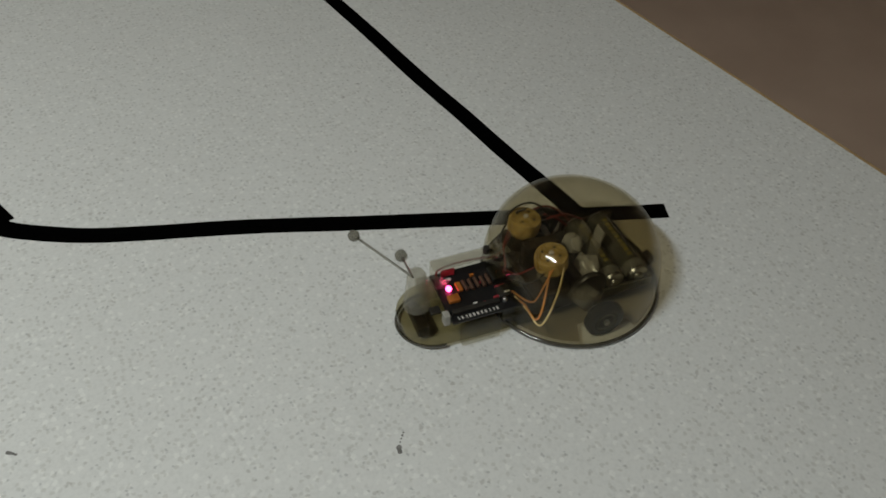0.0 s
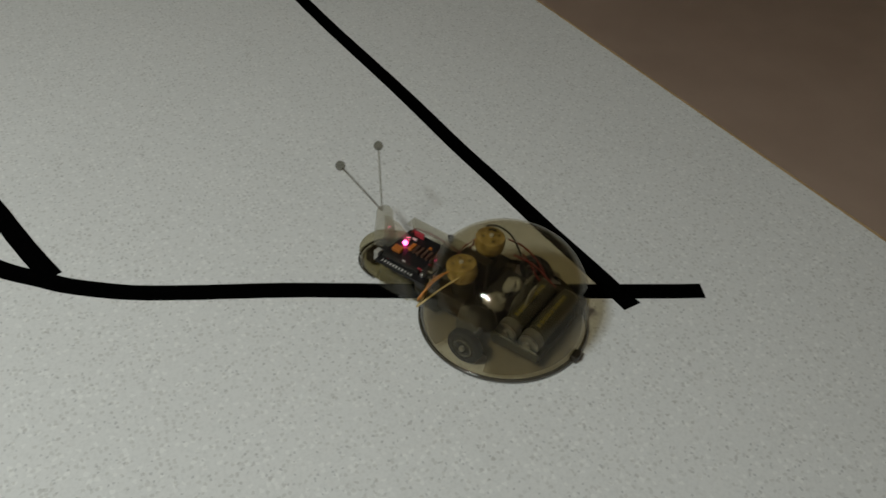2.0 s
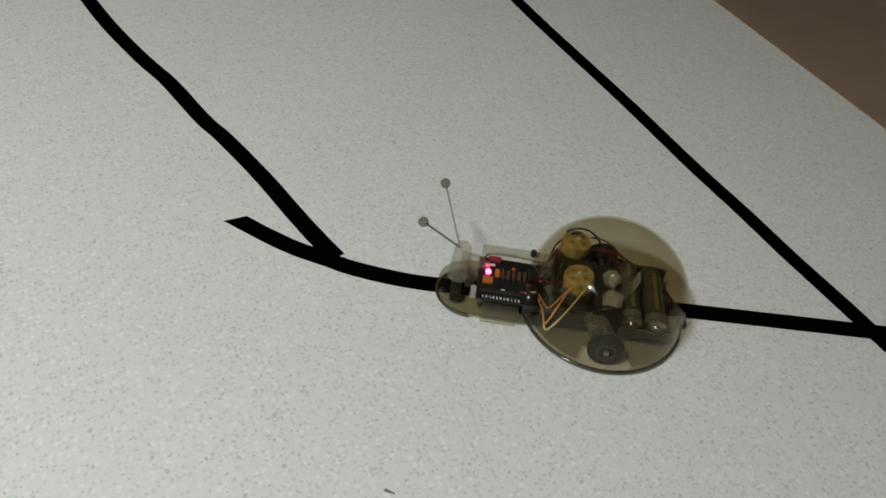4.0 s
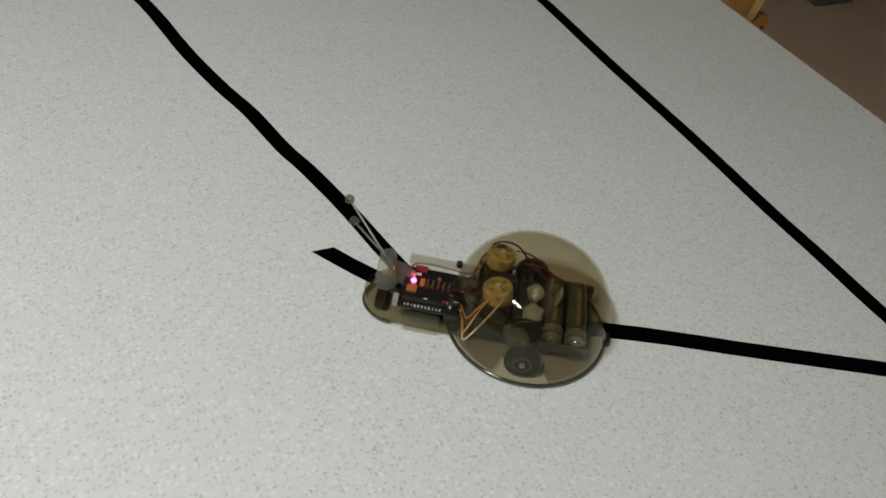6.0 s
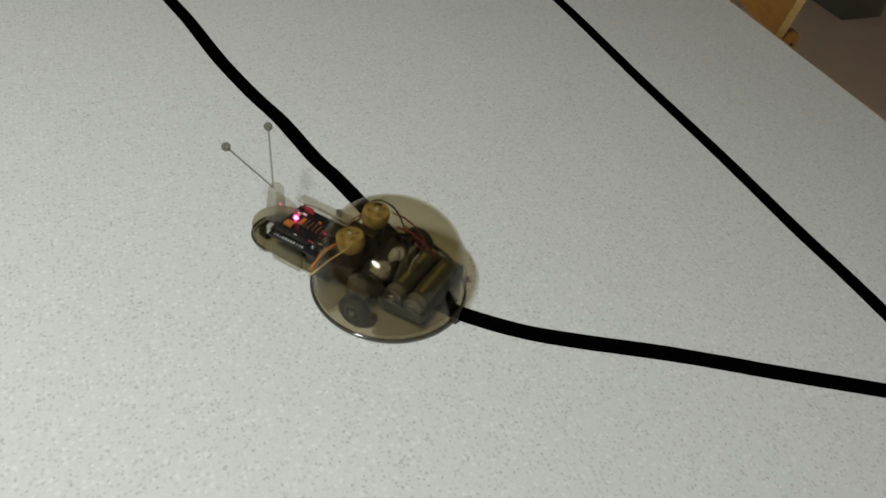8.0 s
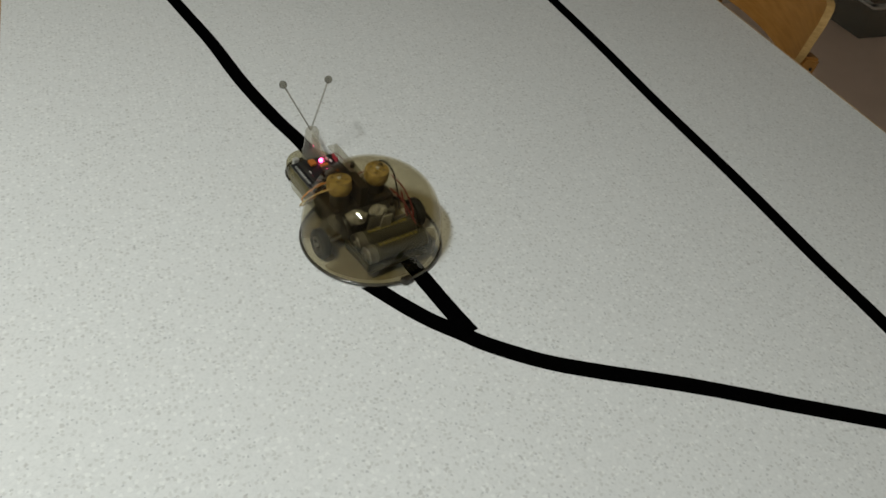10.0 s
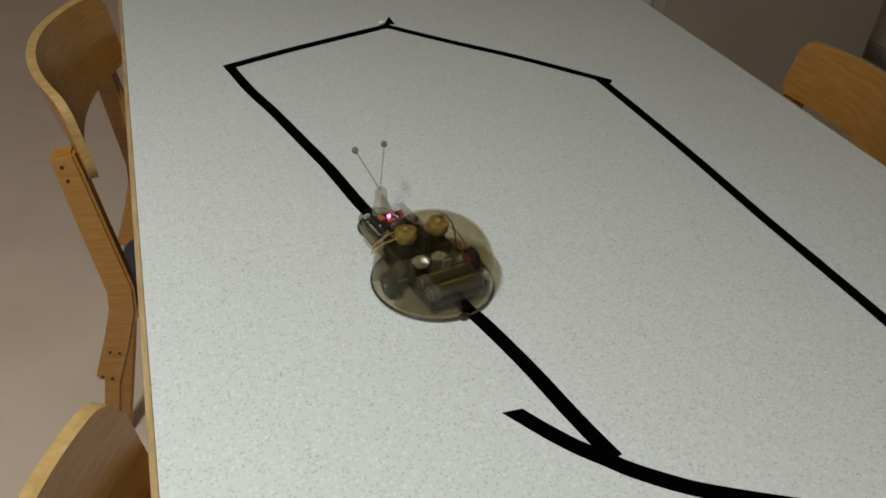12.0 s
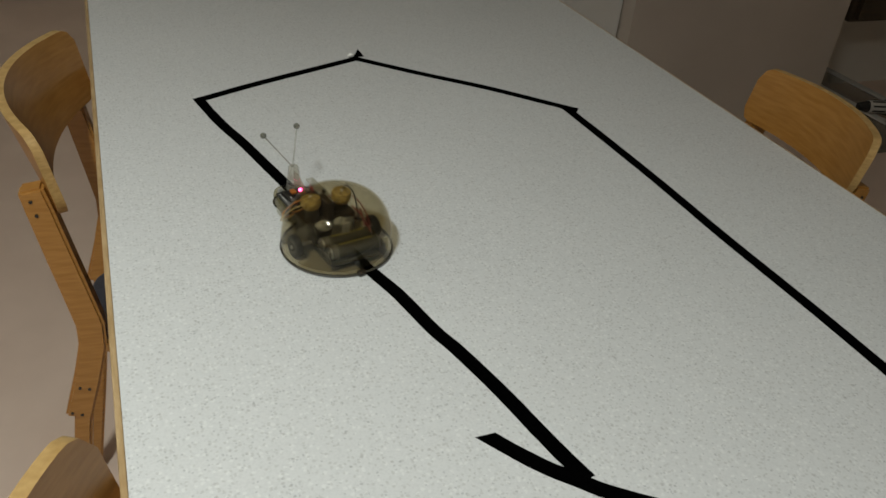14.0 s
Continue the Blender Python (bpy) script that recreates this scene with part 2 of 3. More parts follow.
def tube(points, r, seg=8, bm=None):
    """A round wire along a smooth line through the points."""
    bm = bm or bmesh.new()
    pts = [Vector(p) for p in points]
    fine = []
    for i in range(len(pts) - 1):
        p0, p1, p2, p3 = pts[max(i - 1, 0)], pts[i], pts[i + 1], pts[min(i + 2, len(pts) - 1)]
        for k in range(6):
            u = k / 6
            fine.append(0.5 * (2 * p1 + (p2 - p0) * u + (2 * p0 - 5 * p1 + 4 * p2 - p3) * u * u + (3 * p1 - p0 - 3 * p2 + p3) * u ** 3))
    fine.append(pts[-1])
    rings, side = [], None
    for i, p in enumerate(fine):
        d = (fine[min(i + 1, len(fine) - 1)] - fine[max(i - 1, 0)]).normalized()
        if side is None:
            side = d.orthogonal().normalized()
        side = (side - d * side.dot(d)).normalized()
        up = d.cross(side)
        rings.append([bm.verts.new(p + r * (side * math.cos(2 * math.pi * k / seg) + up * math.sin(2 * math.pi * k / seg))) for k in range(seg)])
    for a, b in zip(rings, rings[1:]):
        for k in range(seg):
            j = (k + 1) % seg
            bm.faces.new((a[k], a[j], b[j], b[k]))
    bm.faces.new(rings[0][::-1])
    bm.faces.new(rings[-1])
    return bm


def plate(outline, z0, z1, bm=None):
    """A flat piece of the given (x, y) outline between two heights."""
    bm = bm or bmesh.new()
    lo = [bm.verts.new((x, y, z0)) for x, y in outline]
    hi = [bm.verts.new((x, y, z1)) for x, y in outline]
    k = len(outline)
    for i in range(k):
        j = (i + 1) % k
        bm.faces.new((lo[i], lo[j], hi[j], hi[i]))
    bm.faces.new(lo[::-1])
    bm.faces.new(hi)
    bmesh.ops.recalc_face_normals(bm, faces=bm.faces)
    return bm


# ---- the room ----


def structure(name, bm, mat, label, bevel=0.0):
    return tagged(part(name, bm, mat, bevel=bevel), label, name.split("_")[0], kind="structure")


structure("floor", box(-2.6, -2.6, -0.1, 3.7, 4.0, 0.0), FLOOR, "pale beige linoleum floor, slightly shiny")
structure("ceiling", box(-2.6, -2.6, 2.65, 3.7, 4.0, 2.75), CEILING, "plain white painted ceiling")
structure("wall_west", box(-2.7, -2.6, 0.0, -2.6, 4.0, 2.65), WALL_LIGHT, "plain cream painted wall")
structure("wall_south", box(-2.6, -2.7, 0.0, 3.7, -2.6, 2.65), WALL_LIGHT, "plain cream painted wall behind the table")
structure("wall_north", box(-2.6, 4.0, 0.0, 0.72, 4.1, 2.65), WALL_LIGHT, "plain cream painted wall at the end of the room")
structure("wall_return", box(0.72, 2.42, 0.0, 0.84, 4.1, 2.65), WALL_LIGHT, "short cream painted side wall beside a door")
structure("wall_alcove", box(1.53, 2.30, 0.0, 2.40, 2.42, 2.65), WALL_SHADED, "wall behind the table, its shade painted in as grey")
structure("wall_over_door", box(0.84, 2.34, 2.06, 1.53, 2.42, 2.65), WALL_LIGHT, "cream painted wall above a door")
structure("wall_behind", box(2.40, 2.58, 0.0, 3.6, 2.68, 2.65), WALL_LIGHT, "cream painted wall of the recess")
structure("wall_side", box(2.30, 2.42, 0.0, 2.40, 2.68, 2.65), WALL_SHADED, "side of the recess, its shade painted in as grey")
structure("wall_east", box(3.6, -2.6, 0.0, 3.7, 4.0, 2.65), WALL_LIGHT, "greyish cream painted side wall")
door = structure("door_1", box(0.845, 2.36, 0.005, 1.525, 2.40, 2.055), WHITE, "plain white lacquered flush door, shut", bevel=0.003)
structure("baseboard", box(-2.6, 3.985, 0.0, 0.72, 3.999, 0.08), GREY_PLASTIC, "dark grey plastic skirting along the wall")

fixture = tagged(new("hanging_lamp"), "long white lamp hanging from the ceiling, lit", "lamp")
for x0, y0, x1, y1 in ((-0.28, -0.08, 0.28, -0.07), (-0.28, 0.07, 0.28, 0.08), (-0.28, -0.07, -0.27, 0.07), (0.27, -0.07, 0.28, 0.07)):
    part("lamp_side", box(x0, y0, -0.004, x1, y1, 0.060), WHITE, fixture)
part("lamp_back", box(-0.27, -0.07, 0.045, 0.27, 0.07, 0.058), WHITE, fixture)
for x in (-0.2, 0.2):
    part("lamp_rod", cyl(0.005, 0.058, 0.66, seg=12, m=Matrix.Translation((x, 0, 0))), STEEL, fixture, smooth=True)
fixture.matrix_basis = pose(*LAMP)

# ---- the table ----
TX0, TX1, TY0, TY1 = -0.003, 0.80, -0.02, 1.98
table = tagged(new("table"), "white speckled laminate table with a pale wooden edge", "table")
part("tabletop", box(TX0 + 0.005, TY0 + 0.005, TOP - 0.026, TX1 - 0.005, TY1 - 0.005, TOP), LAMINATE, table, "off-white laminate with fine grey flecks")
for nm, b4 in (("edge_strip", (TX0, TY0, TX0 + 0.0048, TY1)), ("edge_strip", (TX1 - 0.0048, TY0, TX1, TY1)), ("edge_strip", (TX0 + 0.005, TY0, TX1 - 0.005, TY0 + 0.0048)), ("edge_strip", (TX0 + 0.005, TY1 - 0.0048, TX1 - 0.005, TY1))):
    part(nm, box(b4[0], b4[1], TOP - 0.028, b4[2], b4[3], TOP - 0.001), BEECH_EDGE, table, "pale wooden edge strip", bevel=0.0012)
for lx in (TX0 + 0.09, TX1 - 0.09):
    for ly in (TY0 + 0.09, TY1 - 0.09):
        part("leg", cyl(0.025, 0.0, TOP - 0.026, m=Matrix.Translation((lx, ly, 0))), GREY_PLASTIC, table, smooth=True)

# ---- black tape lines ----


def tape(points, cut0=0.0, cut1=0.0, width=0.0130, lift=0.0):
    """One strip of tape laid along the points; cut0 and cut1 slant its ends by that many metres."""
    pts = [Vector((x, y)) for x, y in points]
    fine = []
    for i in range(len(pts) - 1):
        p0, p1, p2, p3 = pts[max(i - 1, 0)], pts[i], pts[i + 1], pts[min(i + 2, len(pts) - 1)]
        for k in range(5):
            u = k / 5
            fine.append(0.5 * (2 * p1 + (p2 - p0) * u + (2 * p0 - 5 * p1 + 4 * p2 - p3) * u * u + (3 * p1 - p0 - 3 * p2 + p3) * u ** 3))
    fine.append(pts[-1])
    bm = bmesh.new()
    rows = []
    for i, p in enumerate(fine):
        d = (fine[min(i + 1, len(fine) - 1)] - fine[max(i - 1, 0)]).normalized()
        s = Vector((-d.y, d.x)) * width / 2
        shift = d * (cut0 if i == 0 else cut1 if i == len(fine) - 1 else 0) / 2
        w = 1 + 0.03 * noise.noise((p.x * 60, p.y * 60, 3.0))
        a, b = p + s * w + shift, p - s * w - shift
        z0, z1 = TOP + 0.00005, TOP + 0.00020 + lift
        rows.append([bm.verts.new((a.x, a.y, z0)), bm.verts.new((b.x, b.y, z0)), bm.verts.new((b.x, b.y, z1)), bm.verts.new((a.x, a.y, z1))])
    for a, b in zip(rows, rows[1:]):
        for k in range(4):
            j = (k + 1) % 4
            bm.faces.new((a[k], a[j], b[j], b[k]))
    bm.faces.new(rows[0])
    bm.faces.new(rows[-1][::-1])
    bmesh.ops.recalc_face_normals(bm, faces=bm.faces)
    return tagged(part("tape_strip", bm, TAPE), "strip of matt black tape stuck on the white table", "tape", "tape lines on the table")


tape([(0.6445, 0.2980), (0.616, 0.3125), (0.545, 0.350), (0.473, 0.388), (0.442, 0.405), (0.411, 0.4215), (0.379, 0.437), (0.357, 0.4475), (0.325, 0.4645), (0.295, 0.4865), (0.280, 0.5015), (0.265, 0.5165), (0.251, 0.5345), (0.2364, 0.5559)], cut1=0.010)
tape([(0.2870, 0.500), (0.2808, 0.523), (0.2745, 0.550), (0.2648, 0.595), (0.2512, 0.6455), (0.2415, 0.6745), (0.2285, 0.729), (0.2145, 0.771), (0.1980, 0.832), (0.1832, 0.906), (0.1675, 0.968), (0.150, 1.036), (0.1325, 1.095), (0.1175, 1.165)], cut1=0.006, lift=0.0002)
tape([(0.5945, 0.3085), (0.593, 0.349), (0.5905, 0.40), (0.5895, 0.45), (0.587, 0.508), (0.586, 0.60), (0.5825, 0.70), (0.581, 0.75), (0.580, 0.85), (0.5775, 0.93), (0.575, 0.99), (0.5715, 1.062)], lift=0.0002)
tape([(0.1145, 1.1605), (0.191, 1.200), (0.264, 1.234), (0.332, 1.265), (0.352, 1.275)])
tape([(0.3425, 1.274), (0.416, 1.207), (0.492, 1.143), (0.570, 1.066), (0.5845, 1.0535)], lift=0.0002)

# the turned-up tip where two strips meet at the far corner
bm = bmesh.new()
lo = [bm.verts.new(p) for p in ((0.3440, 1.2765, TOP + 0.0006), (0.3590, 1.2765, TOP + 0.0006), (0.3515, 1.2820, TOP + 0.0095))]
hi = [bm.verts.new((v.co.x, v.co.y + 0.0008, v.co.z + 0.0002)) for v in lo]
bm.faces.new(lo)
bm.faces.new(hi[::-1])
for k in range(3):
    bm.faces.new((lo[k], hi[k], hi[(k + 1) % 3], lo[(k + 1) % 3]))
bmesh.ops.recalc_face_normals(bm, faces=bm.faces)
flap = part("tape_strip", bm, TAPE)
tagged(flap, "loose turned-up corner of black tape on the table", "tape", "tape lines on the table")
# white lump added to imitate the shine on the turned-up tape tip
shine_bit = part("tape_shine", ball(0.0042, (0.3400, 1.2770, TOP + 0.0036), 12, squash=(1.2, 0.9, 0.8)), WHITE, smooth=True)
tagged(shine_bit, "tiny white lump standing for the shine on the black tape tip", "scrap")

# small scuffs on the table


def scuff(points, r):
    bm = bmesh.new()
    n = len(points)
    for i, (x, y) in enumerate(points):
        bmesh.ops.create_circle(bm, cap_ends=True, segments=9, radius=r * (0.6 + 0.7 * random.random()), matrix=Matrix.Translation((x, y, TOP + 0.00015 + 0.00002 * i)))
    return tagged(part("scuff_mark", bm, MARK), "small dark grey scuff on the white table", "mark", "marks on the table")


scuff([(0.2545, 0.3335), (0.2555, 0.3325), (0.2566, 0.3315), (0.2576, 0.3303)], 0.0009)
scuff([(0.4138, 0.2362), (0.4142, 0.2374), (0.4146, 0.2384)], 0.0013)
scuff([(0.4152, 0.2395), (0.4166, 0.2408), (0.4180, 0.2421), (0.4194, 0.2434), (0.4206, 0.2446)], 0.0005)

# ---- chairs ----


def bent_bar(line, y, half_width, half_depth, end_depth=None):
    """A bar along an (x, z) line, with softened edges; its depth may taper to end_depth."""
    bm = bmesh.new()
    ring = []
    for i, (x, z) in enumerate(line):
        a, b = line[max(i - 1, 0)], line[min(i + 1, len(line) - 1)]
        d = Vector((b[0] - a[0], b[1] - a[1])).normalized()
        hd = half_depth + ((end_depth or half_depth) - half_depth) * min(1.0, 2 * i / (len(line) - 1))
        nx, nz = -d.y * hd, d.x * hd
        ring.append([bm.verts.new((x + nx, y - half_width, z + nz)), bm.verts.new((x + nx, y + half_width, z + nz)), bm.verts.new((x - nx, y + half_width, z - nz)), bm.verts.new((x - nx, y - half_width, z - nz))])
    for a, b in zip(ring, ring[1:]):
        for j in range(4):
            bm.faces.new((a[j], a[(j + 1) % 4], b[(j + 1) % 4], b[j]))
    bm.faces.new(ring[0][::-1])
    bm.faces.new(ring[-1])
    bmesh.ops.recalc_face_normals(bm, faces=bm.faces)
    bmesh.ops.bevel(bm, geom=[e for e in bm.edges if len(e.link_faces) == 2 and e.calc_face_angle(0) > 1.0], offset=0.003, segments=2, affect="EDGES")
    return bm


def chair(m, half=0.155, bend=1.50, corner=0.016, low=0.680):
    """Beech plywood chair; its middle of the backrest lies over the origin, it faces +x."""
    top = tagged(new("chair"), "beech plywood chair with curved backrest, pushed under the table", "chair", "chairs at the table")
    # backrest: a bent sheet with rounded ends
    bm = bmesh.new()
    rows, n, k = [], 44, 6
    for i in range(n + 1):
        v = half * (2 * i / n - 1)
        e = abs(v) / half
        drop = corner * (1 - math.sqrt(max(0.0, 1 - (max(0.0, e - 0.88) / 0.12) ** 2)))
        zt, zb = 0.772 - drop, low + drop * 0.9
        slope = Vector((1, 2 * bend * v)).normalized()
        ring = []
        for s in (0.0047, -0.0047):
            col = []
            for j in range(k + 1):
                z = zb + (zt - zb) * j / k
                col.append(bm.verts.new((bend * v * v + slope.x * s - (0.37 - 0.17 * e * e) * (z - 0.70), v - slope.y * s, z)))
            ring.append(col)
        rows.append(ring)
    for a, b in zip(rows, rows[1:]):
        for j in range(k):
            bm.faces.new((a[0][j], b[0][j], b[0][j + 1], a[0][j + 1]))
            bm.faces.new((a[1][j], a[1][j + 1], b[1][j + 1], b[1][j]))
        bm.faces.new((a[0][k], b[0][k], b[1][k], a[1][k])).material_index = 1
        bm.faces.new((a[0][0], a[1][0], b[1][0], b[0][0])).material_index = 1
    for r in (rows[0], rows[-1]):
        for j in range(k):
            bm.faces.new((r[0][j], r[0][j + 1], r[1][j + 1], r[1][j])).material_index = 1
    bmesh.ops.recalc_face_normals(bm, faces=bm.faces)
    back = part("backrest", bm, BEECH, top, "bent beech plywood backrest with rounded ends", smooth=True)
    back.data.materials.append(PLY_EDGE)
    # side frames: bent plywood posts running down into the rear legs, with a front leg and a rail
    for sy in (-1, 1):
        y = sy * half * 0.90
        off = min(0.005, bend * y * y - 0.0225)
        line = [(0.0045, 0.711), (0.0085, 0.69), (0.0190, 0.632), (0.0315, 0.565), (0.0365, 0.537), (0.0355, 0.508), (0.0235, 0.46), (0.0055, 0.400)]
        post = part("post", bent_bar([(x + off, z) for x, z in line], y, 0.0105, 0.0122, 0.0150), BEECH, top, "bent beech plywood post", smooth=True)
        part("rear_leg", bent_bar([(0.0255 + off, 0.475), (0.0105 + off, 0.40), (-0.018 + off, 0.20), (-0.050 + off, 0.0)], y, 0.0095, 0.010), BEECH, top, "straight beech rear leg", smooth=True)
        for sx, sz in ((0.0035, 0.698), (0.0065, 0.682), (0.0135, 0.4475), (0.0235, 0.4445), (0.0000, 0.4095), (0.0100, 0.4055)):
            part("screw", cyl(0.0019, -0.001, 0.001, m=Matrix.Translation((sx + off, y + sy * 0.0105, sz)) @ pose(0, 0, 0, 90), seg=12), DARK, post)
        part("side_rail", box(0.065, y - 0.011, 0.395, 0.42, y + 0.011, 0.43), BEECH, top, bevel=0.003)
        part("front_leg", box(0.40, y - 0.012, 0.0, 0.43, y + 0.012, 0.40), BEECH, top, bevel=0.003)
    seat = [(0.233 + 0.220 * math.copysign(abs(math.cos(a)) ** 0.5, math.cos(a)), 0.185 * math.copysign(abs(math.sin(a)) ** 0.5, math.sin(a))) for a in [2 * math.pi * i / 40 for i in range(40)]]
    seat = [(x, y * min(1.0, 0.46 + max(0.0, x - 0.045) / 0.14)) for x, y in seat]
    part("seat", plate(seat, 0.432, 0.445), BEECH, top, "beech plywood seat")
    part("cushion", plate([(0.233 + (x - 0.233) * 0.97, y * 0.95) for x, y in seat], 0.4455, 0.468), CUSHION, top, "thin dark vinyl seat pad", bevel=0.004)
    top.matrix_basis = m
    return top


chair(pose(-0.060, 1.140, 0.0, 0, 0, -6.0))
chair(pose(-0.047, 0.434, 0.0, 0, 0, 2.0), bend=1.95, corner=0.022)
chair(pose(0.857, 0.920, 0.0, 0, 0, 172.5), half=0.118, bend=1.7, corner=0.018, low=0.697)

# ---- things beyond the table ----
tub = tagged(new("storage_tub"), "clear plastic storage tub with a pale rim, on the floor", "tub")
TUB = (2.425, 2.00, 2.60, 2.50)
for x0, y0, x1, y1 in ((TUB[0], TUB[1], TUB[2], TUB[1] + 0.006), (TUB[0], TUB[3] - 0.006, TUB[2], TUB[3]), (TUB[0], TUB[1] + 0.006, TUB[0] + 0.006, TUB[3] - 0.006), (TUB[2] - 0.006, TUB[1] + 0.006, TUB[2], TUB[3] - 0.006)):
    part("tub_side", box(x0, y0, 0.004, x1, y1, 0.11), BIN, tub)
    part("tub_rim", box(x0 - 0.012, y0 - 0.012, 0.1105, x1 + 0.012, y1 + 0.012, 0.119), PALE, tub, "pale rolled rim", bevel=0.003)
part("tub_bottom", box(TUB[0] + 0.006, TUB[1] + 0.006, 0.0, TUB[2] - 0.006, TUB[3] - 0.006, 0.004), BIN, tub)
tool = tagged(new("hand_drill"), "dark hand drill with a pale ribbed chuck, lying across the tub", "tool")
part("tool_body", cyl(0.036, 0.086, 0.26, seg=28), DARK, tool, smooth=True, bevel=0.003)
part("tool_nose", cyl(0.014, -0.045, -0.0005, r2=0.026, seg=24), BLACK_WIRE, tool, smooth=True)
part("chuck", cyl(0.028, 0.0, 0.0855, seg=28), PALE, tool, "pale plastic chuck", smooth=True)
for k in range(8):
    part("dark_rib", box(-0.004, 0.0272, 0.012, 0.004, 0.0295, 0.075), DARK, tool, m=pose(0, 0, 0, 0, 0, 45 * k + 20))
tool.matrix_basis = pose(2.405, 2.085, 0.142, 90, 0, 75) @ Matrix.Scale(0.78, 4)

cupboard = tagged(new("wall_cupboard"), "low dark brown cupboard fixed to the wall", "cupboard")
part("cupboard_body", box(2.47, 2.34, 0.345, 3.55, 2.58, 0.85), DARK_WOOD, cupboard, "dark brown wooden body", bevel=0.012)
part("cupboard_door", box(2.49, 2.322, 0.360, 3.00, 2.3395, 0.835), DARK_WOOD, cupboard, bevel=0.003)
part("cupboard_door", box(3.01, 2.322, 0.360, 3.53, 2.3395, 0.835), DARK_WOOD, cupboard, bevel=0.003)

# ---- the snail robot ----
MM = 0.001
robot = tagged(new("snail_robot"), "small snail-shaped robot with smoky clear dome and red light", "robot")


def mm(*v):
    return tuple(a * MM for a in v)


# shell: an upturned bowl with steep sides, a round shoulder and a flattish top
BOXY = 3.2
prof = []
inner = []
for i in range(29):
    a = (math.pi / 2) * i / 28
    c, d = math.cos(a) ** (2 / BOXY), math.sin(a) ** (2 / BOXY)
    c *= 1 - 0.09 * d * d
    prof.append((0.0507 * c, 0.0032 + 0.0542 * d))
    inner.insert(0, (0.0495 * c, 0.0032 + 0.0530 * d))
shell_profile = prof[:-1] + [(0.0, prof[-1][1])]
inner_profile = [(0.0, inner[0][1])] + inner[1:] + [(prof[0][0], prof[0][1])]
bm = lathe(shell_profile, seg=96)
lathe(inner_profile, seg=96, bm=bm)
bmesh.ops.remove_doubles(bm, verts=bm.verts, dist=1e-6)
bmesh.ops.recalc_face_normals(bm, faces=bm.faces)
shell = part("shell", bm, SMOKE, robot, "clear smoky plastic bowl turned upside down", smooth=True, m=pose(-0.0018, -0.0012, 0))
part("rim", lathe([(0.0500, 0.0004), (0.0511, 0.0004), (0.0516, 0.0009), (0.0518, 0.0016), (0.0516, 0.0023), (0.0510, 0.0028), (0.0500, 0.0028), (0.0500, 0.0004)], seg=96), RIM, robot, "dark glossy rim of the dome", smooth=True, m=pose(-0.0018, -0.0012, 0))
disc = [(0.0485 * math.cos(2 * math.pi * k / 72) - 0.0014, 0.0485 * math.sin(2 * math.pi * k / 72)) for k in range(72)]
disc = [(x, math.copysign(min(abs(y), 0.0345), y)) if -0.0165 < x < 0.0135 else (x, y) for x, y in disc]
part("base_plate", plate(disc, 0.0045, 0.0062), SMOKE_BASE, robot, "smoky brown plastic base plate", bevel=0.0005)
part("tail_tab", plate([mm(-51, -2), mm(-55, -3), mm(-56, 2), mm(-55, 5), mm(-51, 5)], 0.0012, 0.0055), MUD, robot, "dark brown plastic tab", bevel=0.0008)

# head: a clear tongue-shaped tray with a round front
out = [(30.0, -17.0), (82.0, -16.5)] + [(82.5 + 20.5 * math.sin(a), 2.7 - 19.2 * math.cos(a)) for a in [math.pi * i / 16 for i in range(1, 16)]] + [(82.0, 21.9), (30.0, 23.0)]
tray = part("head_tray", plate([mm(*p) for p in out], 0.0020, 0.0130), SMOKE_HEAD, robot, "smoky clear plastic head", bevel=0.0015)
part("tray_edge", tube([mm(*p, 3.0) for p in out[1:-1]], 0.0009), RIM, robot, "dark lower edge of the head", smooth=True)
part("tray_rib", plate([mm(52, 20), mm(74, 20), mm(74, 24.6), mm(52, 24.6)], 0.0012, 0.0150), CLEAR, robot, bevel=0.0006)
part("neck_block", box(0.030, -0.014, 0.008, 0.050, 0.021, 0.018), DARK, robot, bevel=0.001)
part("sensor_bar", box(0.0880, -0.0070, 0.0030, 0.0945, 0.0130, 0.0105), MUD, robot, "dark brown sensor under the head", bevel=0.0008)
part("sensor_eye", box(0.0800, 0.0040, 0.0132, 0.0860, 0.0090, 0.0150), DARK, robot, bevel=0.0006)
part("guard_wing", plate([mm(91, 13.5), mm(91, 33), mm(80, 30.5), mm(72, 24), mm(72, 13.5)], -0.0006, 0.0006), MOUNT, robot, "clear slanted plastic web", m=pose(0.0, -0.0085, 0.0, 90, 0, 4))
# circuit board with its parts
board = part("circuit_board", box(0.0310, -0.0138, 0.0180, 0.0790, 0.0225, 0.0196), PCB, robot, "black circuit board", bevel=0.0003)
part("led", ball(0.0017, (0.0728, 0.0, 0.0209), 12), LED_GLOW, board, "glowing red light", smooth=True)
part("capacitor", box(0.0695, 0.0050, 0.0196, 0.0760, 0.0100, 0.0222), ORANGE, board, "orange component", bevel=0.0006)
part("capacitor", box(0.0655, -0.0030, 0.0196, 0.0685, 0.0035, 0.0214), ORANGE, board, bevel=0.0005)
for i in range(5):
    x = 0.0500 + 0.0034 * i
    part("resistor", cyl(0.0011, -0.0036, 0.0036, seg=10, m=Matrix.Translation((x, 0.0005 + 0.0004 * (i % 2), 0.0208)) @ pose(0, 0, 0, 90)), TAN, board, smooth=True)
